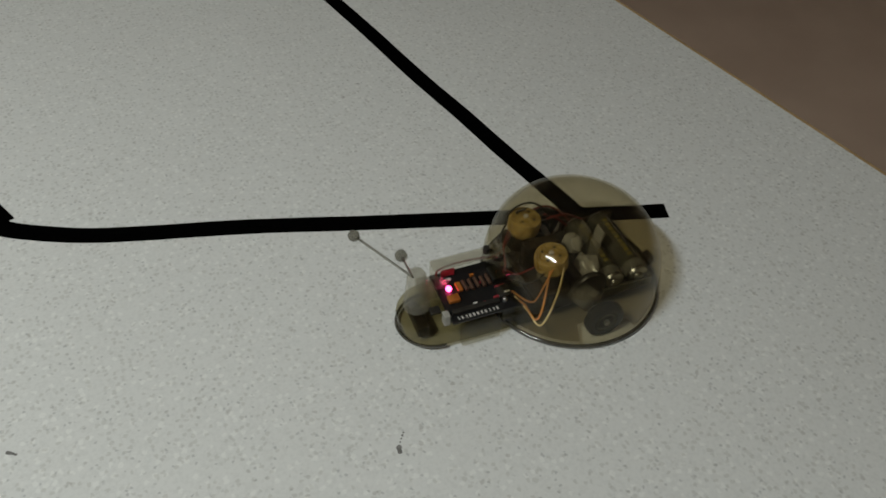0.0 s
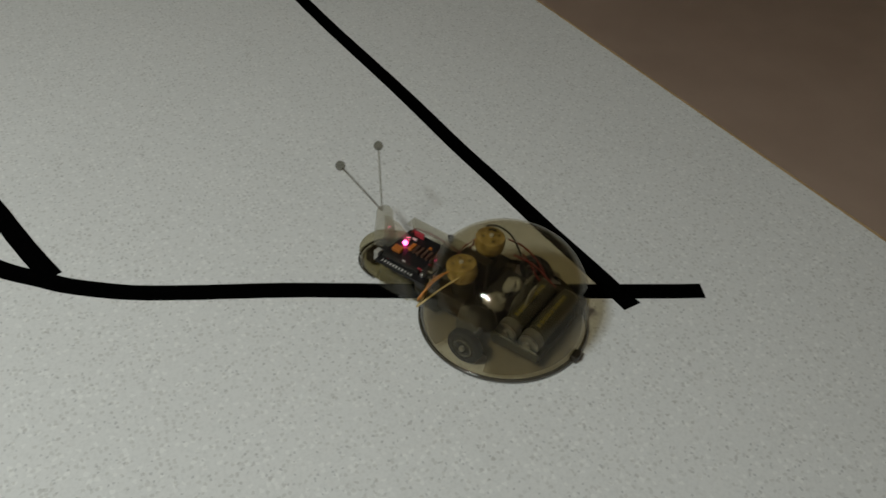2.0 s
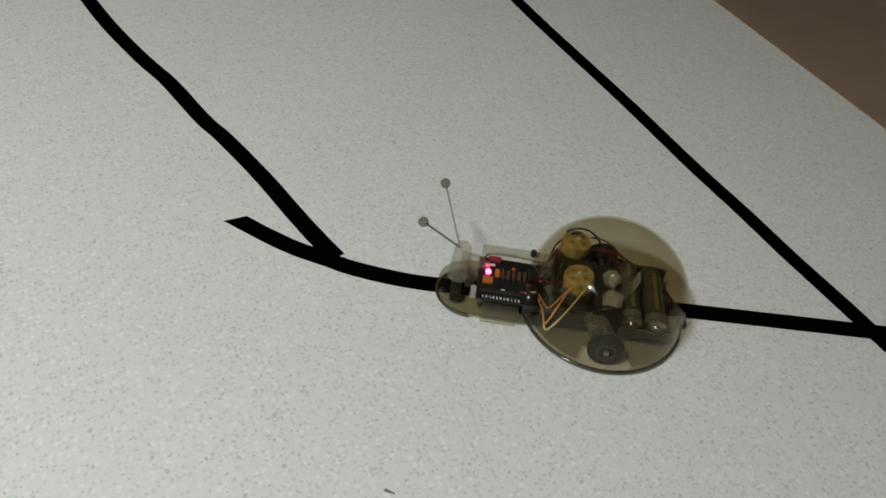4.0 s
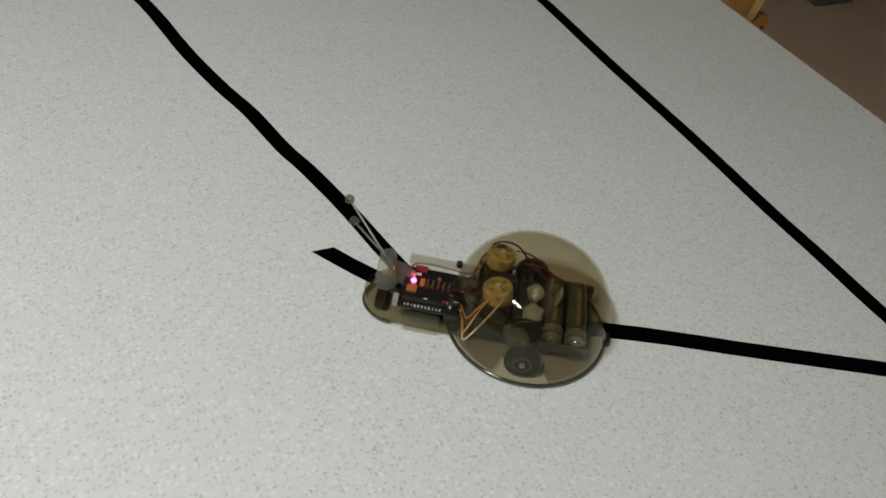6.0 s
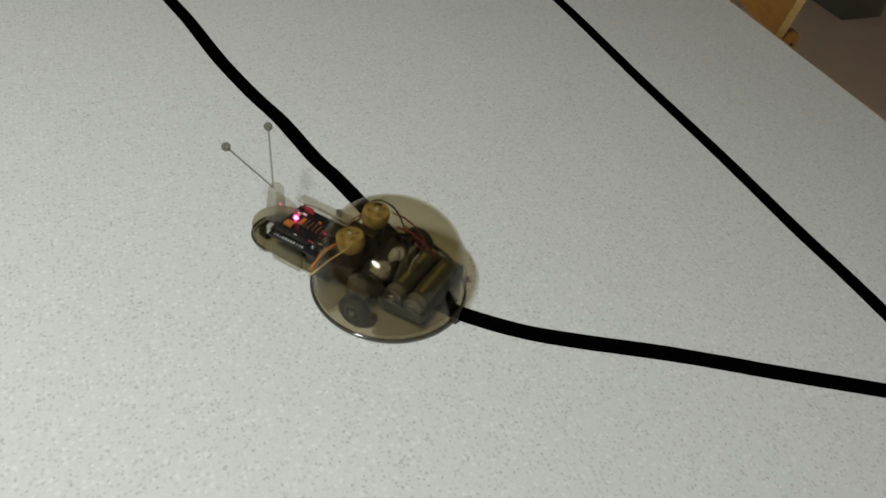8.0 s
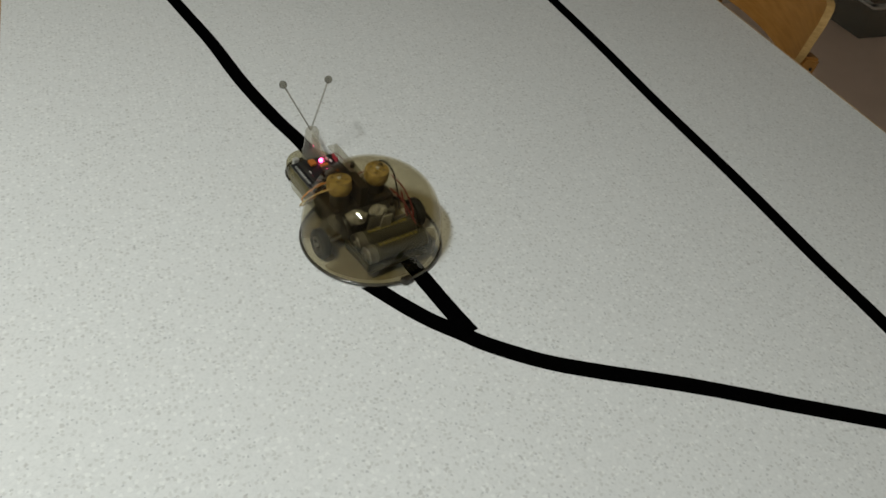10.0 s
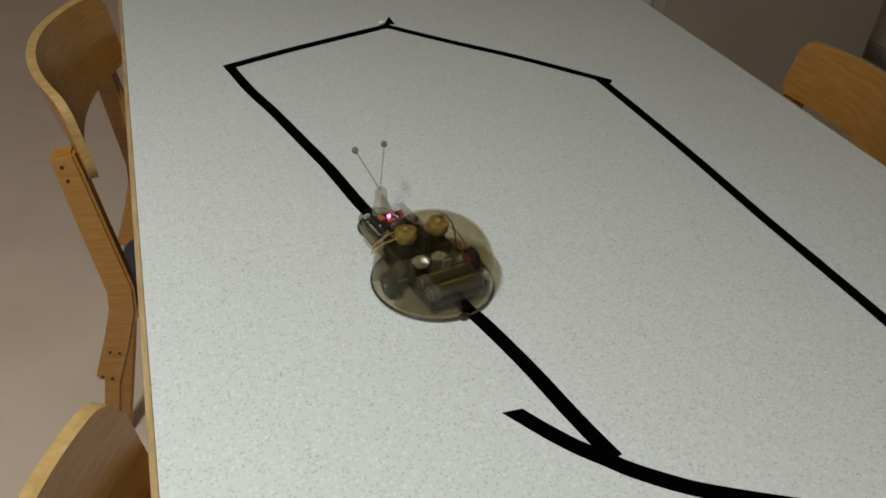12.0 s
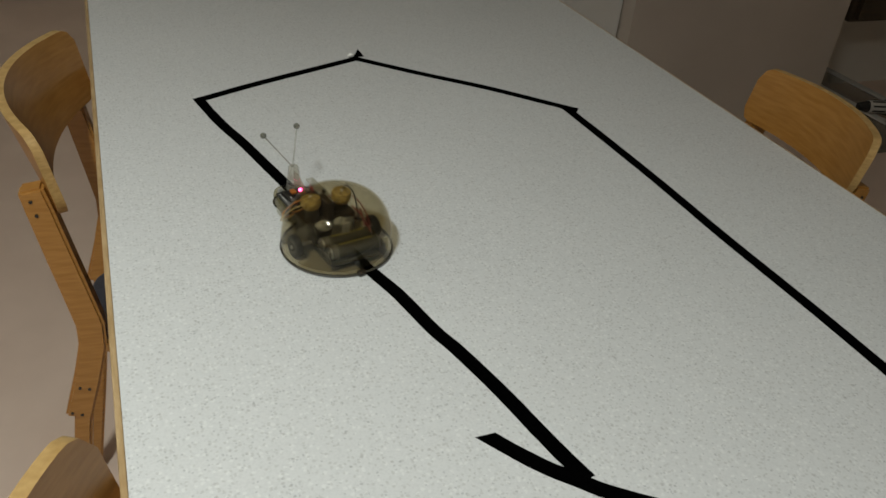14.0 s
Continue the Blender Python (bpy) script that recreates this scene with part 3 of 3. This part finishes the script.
for i in range(11):
    w = random.choice((0.0005, 0.0008, 0.0010))
    part("print_bar", box(0.0525 + i * 0.0022, 0.0192, 0.01965, 0.0525 + i * 0.0022 + w, 0.0213, 0.01972), PALE, board)
part("header_strip", box(0.0500, 0.0150, 0.0196, 0.0770, 0.0176, 0.0216), DARK, board, bevel=0.0003)
part("chip", box(0.0400, -0.0070, 0.0196, 0.0480, 0.0030, 0.0222), DARK, board, bevel=0.0004)
part("chip", box(0.0420, 0.0070, 0.0196, 0.0490, 0.0150, 0.0214), DARK, board, bevel=0.0004)
part("solder_blob", ball(0.0017, (0.0470, 0.0165, 0.0200), 10), STEEL, board, "shiny solder blob", smooth=True)
for k in range(14):
    x, y = 0.041 + 0.036 * random.random(), -0.008 + 0.027 * random.random()
    w = 0.0008 + 0.0008 * random.random()
    part("component", box(x - w, y - 0.0006, 0.0196, x + w, y + 0.0006, 0.0196 + 0.0012 * (0.6 + random.random())), random.choice((PALE, TAN, STEEL, ORANGE, RED_PART)), board)
part("plug", box(0.0790, 0.0150, 0.0150, 0.0825, 0.0195, 0.0225), FEEL, board, "greyish plug", bevel=0.0005)
part("red_socket", box(0.0655, -0.0111, 0.0196, 0.0735, -0.0098, 0.0245), RED_PART, board, "red plastic socket", bevel=0.0006)
part("button", cyl(0.0020, 0.0288, 0.0325, seg=16, m=Matrix.Translation((0.0465, -0.0118, 0))), DARK, board, "black button", bevel=0.0004)
# clear upright guard beside the board and the clear feeler mount
part("guard_plate", box(0.0370, -0.0165, 0.0135, 0.0780, -0.0145, 0.0275), CLEAR, robot, "clear upright plastic plate", bevel=0.0004)
part("guard_cover", box(0.0330, -0.0163, 0.0276, 0.0780, -0.0080, 0.0287), COVER, robot, "clear plastic cover strip", bevel=0.0004)
mount = part("feeler_mount", lathe([(0.0, 0.0131), (0.0075, 0.0131), (0.0070, 0.0180), (0.0056, 0.0300), (0.0052, 0.0365), (0.0040, 0.0385), (0.0, 0.0390)], 24), MOUNT, robot, "clear plastic mount for the feelers", smooth=True, m=pose(0.0905, -0.0015, 0.0))
FEELER = []
for length in (0.0430, 0.0404):
    bm = cyl(0.00065, 0.0, length - 0.002, seg=10)
    fl = part("feeler", bm, FEEL, robot, "thin springy wire with a clear bead", smooth=True, m=pose(0.0927, -0.0015, 0.036))
    part("bead", ball(0.0030, (0, 0, length), 18), BEAD, fl, "small clear bead", smooth=True)
    FEELER.append(fl)

# gear motors with amber end caps
for gy, gz, lean in ((0.0142, 0.0436, 8), (-0.0173, 0.0426, -6)):
    m = pose(0.0213, gy, gz, 0, lean, 0)
    motor = part("gear_motor", cyl(0.0072, -0.028, -0.0110, seg=28), MUD, robot, "brown gear motor", smooth=True, m=m)
    cap = part("gear_cap", lathe([(0.0, -0.0108), (0.0074, -0.0108), (0.0078, -0.0085), (0.0090, -0.0080), (0.0091, -0.0020), (0.0086, -0.0004), (0.0078, 0.0), (0.0, 0.0)], 32), GEAR, motor, "amber nylon gear cap", smooth=True)
    for k in range(4):
        a = math.pi / 4 + math.pi / 2 * k
        part("hole", cyl(0.0008, 0.0, 0.00015, seg=12, m=Matrix.Translation((0.0050 * math.cos(a), 0.0048 * math.sin(a), 0))), DARK, cap)
    part("shaft", cyl(0.0013, 0.0, 0.0012, seg=14), PALE, cap, smooth=True)
part("gearbox", box(0.0080, -0.0255, 0.0065, 0.0320, 0.0225, 0.0185), MUD, robot, "brown gearbox", bevel=0.0015)
part("gearbox_cover", box(-0.0060, -0.0180, 0.0065, 0.0075, 0.0180, 0.0240), DARK, robot, "dark plastic gear housing", bevel=0.0015)
for gx, gy, r in ((-0.0035, -0.0040, 0.0056), (-0.0030, 0.0140, 0.0064)):
    bm = ball(r, (gx, gy, 0.0262), 20, squash=(0.9, 1.3, 0.75))
    for v in bm.verts:
        v.co += Vector((noise.noise(v.co * 260), noise.noise(v.co * 260 + Vector((9, 0, 0))), noise.noise(v.co * 260 + Vector((0, 9, 0))))) * 0.0022
    part("glue_lump", bm, FROST, robot, "cloudy white glue", smooth=True)
for gx, gy in ((0.0075, 0.0285), (0.0020, 0.0265)):
    part("clear_stub", cyl(0.0042, -0.006, 0.006, seg=20, m=Matrix.Translation((gx, gy, 0.0185)) @ pose(0, 0, 0, 90, 0, 20)), COVER, robot, "clear plastic motor stub", smooth=True)
part("clear_post", box(-0.0100, -0.0120, 0.0065, -0.0078, -0.0030, 0.0350), COVER, robot, "clear upright plastic piece", bevel=0.0006, m=pose(0, 0, 0, 0, -6, 0))
part("clear_post", box(-0.0096, 0.0035, 0.0065, -0.0076, 0.0125, 0.0320), COVER, robot, "clear upright plastic piece", bevel=0.0006, m=pose(0, 0, 0, 8, -8, 0))
part("white_upright", box(-0.0130, -0.0060, 0.0240, -0.0118, 0.0020, 0.0370), FROST, robot, "cloudy white upright strip", bevel=0.0004, m=pose(0, 0, 0, 0, -10, 0))
part("motor_bracket", box(0.0120, -0.0275, 0.0186, 0.0335, 0.0240, 0.0230), MUD, robot, "dark brown motor bracket", bevel=0.001)
part("bracket_web", box(0.0100, -0.0040, 0.0186, 0.0300, 0.0030, 0.0390), MUD, robot, "dark brown upright between the motors", bevel=0.001)
part("gear_wheel", lathe([(0.0, -0.0016), (0.0095, -0.0016), (0.0100, -0.0008), (0.0100, 0.0008), (0.0095, 0.0016), (0.0, 0.0016)], 30), DARK, robot, "dark plastic gear wheel", smooth=True, m=pose(-0.0010, 0.0225, 0.0190, 90, 0, 0))
part("terminal_strip", box(-0.0420, -0.0290, 0.0065, -0.0080, -0.0262, 0.0190), MUD, robot, "brown terminal strip beside the cells", bevel=0.0006)
part("holder_end", box(-0.0400, 0.0232, 0.0090, -0.0090, 0.0252, 0.0150), CELL, robot, "end of the battery holder", bevel=0.0005)
for gx, gy, gz, r in ((0.0250, 0.0180, 0.0330, 0.0042), (0.0285, -0.0160, 0.0345, 0.0036), (0.0350, 0.0080, 0.0215, 0.0034), (0.0360, -0.0060, 0.0220, 0.0030)):
    bm = ball(r, (gx, gy, gz), 18, squash=(1.1, 1.0, 0.8))
    for v in bm.verts:
        v.co += Vector((noise.noise(v.co * 300), noise.noise(v.co * 300 + Vector((7, 0, 0))), noise.noise(v.co * 300 + Vector((0, 7, 0))))) * 0.0018
    part("glue_lump", bm, COVER, robot, "clear glue lump", smooth=True)
part("axle", cyl(0.0016, -0.036, 0.036, seg=12, m=Matrix.Translation((-0.0015, 0, 0.0111)) @ pose(0, 0, 0, 90)), STEEL, robot, smooth=True)

# wheels
WHEELS = []
for wy in (0.0400, -0.0390):
    bm = lathe([(0.0070, -0.0032), (0.0098, -0.0032), (0.0110, -0.0020), (0.0110, 0.0020), (0.0098, 0.0032), (0.0070, 0.0032), (0.0070, -0.0032)], 36)
    wh = part("wheel", bm, RUBBER, robot, "small black rubber wheel", smooth=True, m=pose(-0.0015, wy, 0.0111, 90, 0, 0))
    hub = part("hub", lathe([(0.0, -0.0026), (0.0069, -0.0026), (0.0069, 0.0026), (0.0050, 0.0020), (0.0030, 0.0022), (0.0026, 0.0036), (0.0, 0.0036)], 28), HUB, wh, "dark grey plastic hub", smooth=True)
    part("hub_ring", lathe([(0.0052, -0.0031), (0.0060, -0.0031), (0.0060, 0.0031), (0.0052, 0.0031), (0.0052, -0.0031)], 28), SILVER, wh, "thin grey ring", smooth=True)
    part("axle_end", cyl(0.0017, -0.0042, 0.0042, seg=14), STEEL, wh, smooth=True)
    for k in range(5):
        a = 2 * math.pi * k / 5
        part("hub_recess", cyl(0.0012, -0.0029, 0.0029, seg=12, m=Matrix.Translation((0.0048 * math.cos(a), 0.0048 * math.sin(a), 0))), RUBBER, wh)
    WHEELS.append(wh)

# battery pack: two cells across the back in a clear holder
part("battery_holder", plate([mm(-40, -24), mm(-9, -27), mm(-9, 25), mm(-40, 23)], 0.0065, 0.0088), CELL, robot, "dark olive battery holder", bevel=0.001)
for bx in (-0.0168, -0.0316):
    cell = part("battery", cyl(0.0066, -0.0235, 0.0225, seg=32), CELL, robot, "dark battery cell with yellow print", smooth=True, m=pose(bx, -0.0016, 0.0160, -90, 0, 0))
    part("battery_end", lathe([(0.0, 0.0226), (0.0065, 0.0226), (0.0061, 0.0240), (0.0029, 0.0242), (0.0027, 0.0256), (0.0, 0.0256)], 28), STEEL, cell, "bare metal end", smooth=True)
    part("battery_end", cyl(0.0062, -0.0245, -0.0236, seg=24), STEEL, cell)
    part("battery_collar", cyl(0.00668, 0.0165, 0.0223, seg=32), SILVER, cell, "silvery band round the cell", smooth=True)
    for k in range(9):
        w = 0.0008 + 0.0007 * random.random()
        z = -0.0165 + k * 0.0036
        part("print_bar", box(-0.0013, -0.00672, z - w, 0.0013, -0.0063, z + w), YELLOW, cell)
    part("contact_spring", lathe([(0.0045, 0.0), (0.0050, 0.0004), (0.0045, 0.0008), (0.0040, 0.0004), (0.0045, 0.0)], 20), STEEL, cell, m=pose(0, 0, -0.0256))

# wires
for nm, mat, r, pts in (
    ("wire", ORANGE_WIRE, 0.00055, [(24, 20, 41), (30, 29, 34), (35, 35, 24), (37, 33, 18), (38, 24, 19), (40, 20, 20)]),
    ("wire", CREAM_WIRE, 0.00055, [(17, 22, 40), (24, 31, 33), (32, 37, 22), (36, 36, 16), (37.5, 26, 17), (41, 16, 20)]),
    ("wire", ORANGE_WIRE, 0.00050, [(22, 21, 42), (29, 26, 37), (35, 28, 27), (37, 22, 21), (41, 12, 20)]),
    ("wire", RED_WIRE, 0.00045, [(30, -18, 36), (36, -12, 30), (38, -4, 24), (41, 0, 22)]),
    ("wire", RED_WIRE, 0.00055, [(76, -11, 20), (74, -13, 23), (64, -13.5, 24.5), (50, -13, 24), (40, -12, 24), (34, -14, 28), (30, -16, 36)]),
    ("wire", BLACK_WIRE, 0.00060, [(27, -21, 38), (28, -23, 43), (21, -24, 46), (12, -25, 43), (4, -24, 34), (-2, -24, 20)]),
    ("wire", BLACK_WIRE, 0.00060, [(36, -16, 22), (33, -21, 32), (26, -22, 42), (20, -20, 46)]),
    ("wire", RED_WIRE, 0.00060, [(4, -28, 30), (-4, -26, 26), (-10, -25, 20), (-16, -26, 16)]),
    ("wire", RED_WIRE, 0.00060, [(6, -20, 34), (-6, -22, 32), (-14, -24, 26), (-22, -25, 20)]),
    ("wire", RED_WIRE, 0.00055, [(13, -24, 40), (4, -27, 37), (-5, -29, 30), (-12, -29, 22), (-15, -27, 18)]),
    ("wire", RED_WIRE, 0.00050, [(38, -2, 21), (36, 6, 25), (30, 10, 31), (26, 12, 36)]),
    ("wire", BLACK_WIRE, 0.00050, [(39, 4, 21), (35, 12, 24), (31, 18, 30), (27, 20, 37)]),
    ("wire", BLACK_WIRE, 0.00060, [(-29, -25, 18), (-38, -20, 18), (-41, -8, 14), (-40, 6, 10), (-36, 12, 9)]),
):
    part(nm, tube([mm(*p) for p in pts], r), mat, robot, smooth=True)

# ---- movement ----
PATH = [
    (0, 0.5512, 0.2829, 168.6), (0.5, 0.5345, 0.2894, 143.9), (1, 0.5251, 0.3029, 120.8), (1.5, 0.5194, 0.3207, 97.2),
    (2, 0.5150, 0.3397, 113.9), (2.5, 0.5028, 0.3549, 137.8), (3, 0.4855, 0.3681, 146.3), (3.2, 0.4724, 0.3754, 147.0),
    (5.3, 0.3689, 0.4340, 150.9), (5.5, 0.3596, 0.4390, 149.7), (6, 0.3363, 0.4530, 147.6), (6.5, 0.3118, 0.4693, 144.9),
    (7, 0.2899, 0.4873, 138.1), (7.5, 0.2704, 0.5063, 134.5), (8, 0.2506, 0.5278, 129.4), (8.2, 0.2454, 0.5329, 124.4),
    (10.3, 0.2482, 0.6171, 104.0), (10.5, 0.2444, 0.6246, 106.8), (11, 0.2383, 0.6530, 102.8), (11.5, 0.2317, 0.6781, 102.6),
    (12, 0.2255, 0.7078, 103.2), (12.5, 0.2172, 0.7328, 104.5), (13, 0.2103, 0.7603, 104.8), (13.5, 0.2028, 0.7874, 103.4),
    (14, 0.1954, 0.8140, 102.6),
]


def at_time(t):
    """The robot's place and heading between its rows, on smooth curves."""
    k = 0
    while k < len(PATH) - 2 and PATH[k + 1][0] <= t:
        k += 1
    a, b = PATH[k], PATH[k + 1]
    h = b[0] - a[0]
    u = (t - a[0]) / h

    def slope(i, c):
        lo, hi = PATH[max(i - 1, 0)], PATH[min(i + 1, len(PATH) - 1)]
        return (hi[c] - lo[c]) / (hi[0] - lo[0])
    res = []
    for c in (1, 2, 3):
        m0, m1 = slope(k, c) * h, slope(k + 1, c) * h
        res.append((2 * u ** 3 - 3 * u * u + 1) * a[c] + (u ** 3 - 2 * u * u + u) * m0 + (3 * u * u - 2 * u ** 3) * b[c] + (u ** 3 - u * u) * m1)
    return res


FEEL_A = [(0, 0.27, 0.42, 0.86), (0.5, 0.35, 0.46, 0.82), (1, 0.37, 0.41, 0.83), (1.5, 0.4, 0.41, 0.82), (2, 0.43, 0.38, 0.82), (2.5, 0.42, 0.4, 0.82), (3, 0.32, 0.41, 0.85), (3.2, 0.61, 0.39, 0.69), (5.3, 0.38, 0.42, 0.82), (5.5, 0.43, 0.39, 0.81), (6, 0.4, 0.37, 0.84), (6.5, 0.32, 0.4, 0.86), (7, 0.4, 0.4, 0.82), (7.5, 0.34, 0.39, 0.86), (8, 0.56, 0.38, 0.73), (8.2, 0.46, 0.39, 0.8), (10.3, 0.25, 0.41, 0.87), (10.5, 0.54, 0.52, 0.66), (11, 0.5, 0.38, 0.78), (11.5, 0.4, 0.42, 0.82), (12, 0.35, 0.42, 0.84), (12.5, 0.4, 0.39, 0.83), (13, 0.41, 0.63, 0.66), (13.5, 0.57, 0.35, 0.75), (14, 0.25, 0.58, 0.78)]
FEEL_B = [(0, 0.66, -0.28, 0.7), (0.5, 0.66, -0.24, 0.71), (1, 0.62, -0.25, 0.74), (1.5, 0.41, -0.15, 0.9), (2, 0.39, -0.4, 0.83), (2.5, 0.6, -0.34, 0.72), (3, 0.45, -0.51, 0.74), (3.2, 0.33, -0.48, 0.81), (5.3, 0.41, -0.38, 0.83), (5.5, 0.33, -0.38, 0.86), (6, 0.67, -0.38, 0.63), (6.5, 0.47, -0.47, 0.75), (7, 0.64, -0.28, 0.72), (7.5, 0.44, -0.41, 0.8), (8, 0.4, -0.4, 0.82), (8.2, 0.37, -0.41, 0.83), (10.3, 0.26, -0.5, 0.83), (10.5, 0.73, -0.3, 0.62), (11, 0.38, -0.32, 0.86), (11.5, 0.35, -0.36, 0.86), (12, 0.45, -0.3, 0.84), (12.5, 0.35, -0.31, 0.88), (13, 0.81, -0.34, 0.48), (13.5, 0.34, -0.28, 0.9), (14, 0.49, -0.34, 0.8)]


def motions():
    walk(robot, [(t, pose(x, y, TOP + 0.0003, 0, 0, a)) for t, x, y, a in PATH])
    # wheels roll by the way that each of them covers
    for wh, wy in zip(WHEELS, (0.0400, -0.0390)):
        rows, turn, last = [], 0.0, None
        for i in range(71):
            t = 0.2 * i
            x, y, a = at_time(t)
            h = Vector((math.cos(radians(a)), math.sin(radians(a))))
            spot = Vector((x, y)) + wy * Vector((-h.y, h.x))
            if last is not None:
                turn += math.degrees((spot - last).dot(h) / 0.0110)
            last = spot
            rows.append((t, pose(-0.0015, wy, 0.0111, 0, turn, 0) @ pose(0, 0, 0, 90)))
        walk(wh, rows)
    # springy feelers sway
    for fl, rows in zip(FEELER, (FEEL_A, FEEL_B)):
        walk(fl, [(t, Matrix.Translation((0.0927, -0.0015, 0.036)) @ Vector((x, y, z)).to_track_quat("Z", "Y").to_matrix().to_4x4()) for t, x, y, z in rows])


motions()
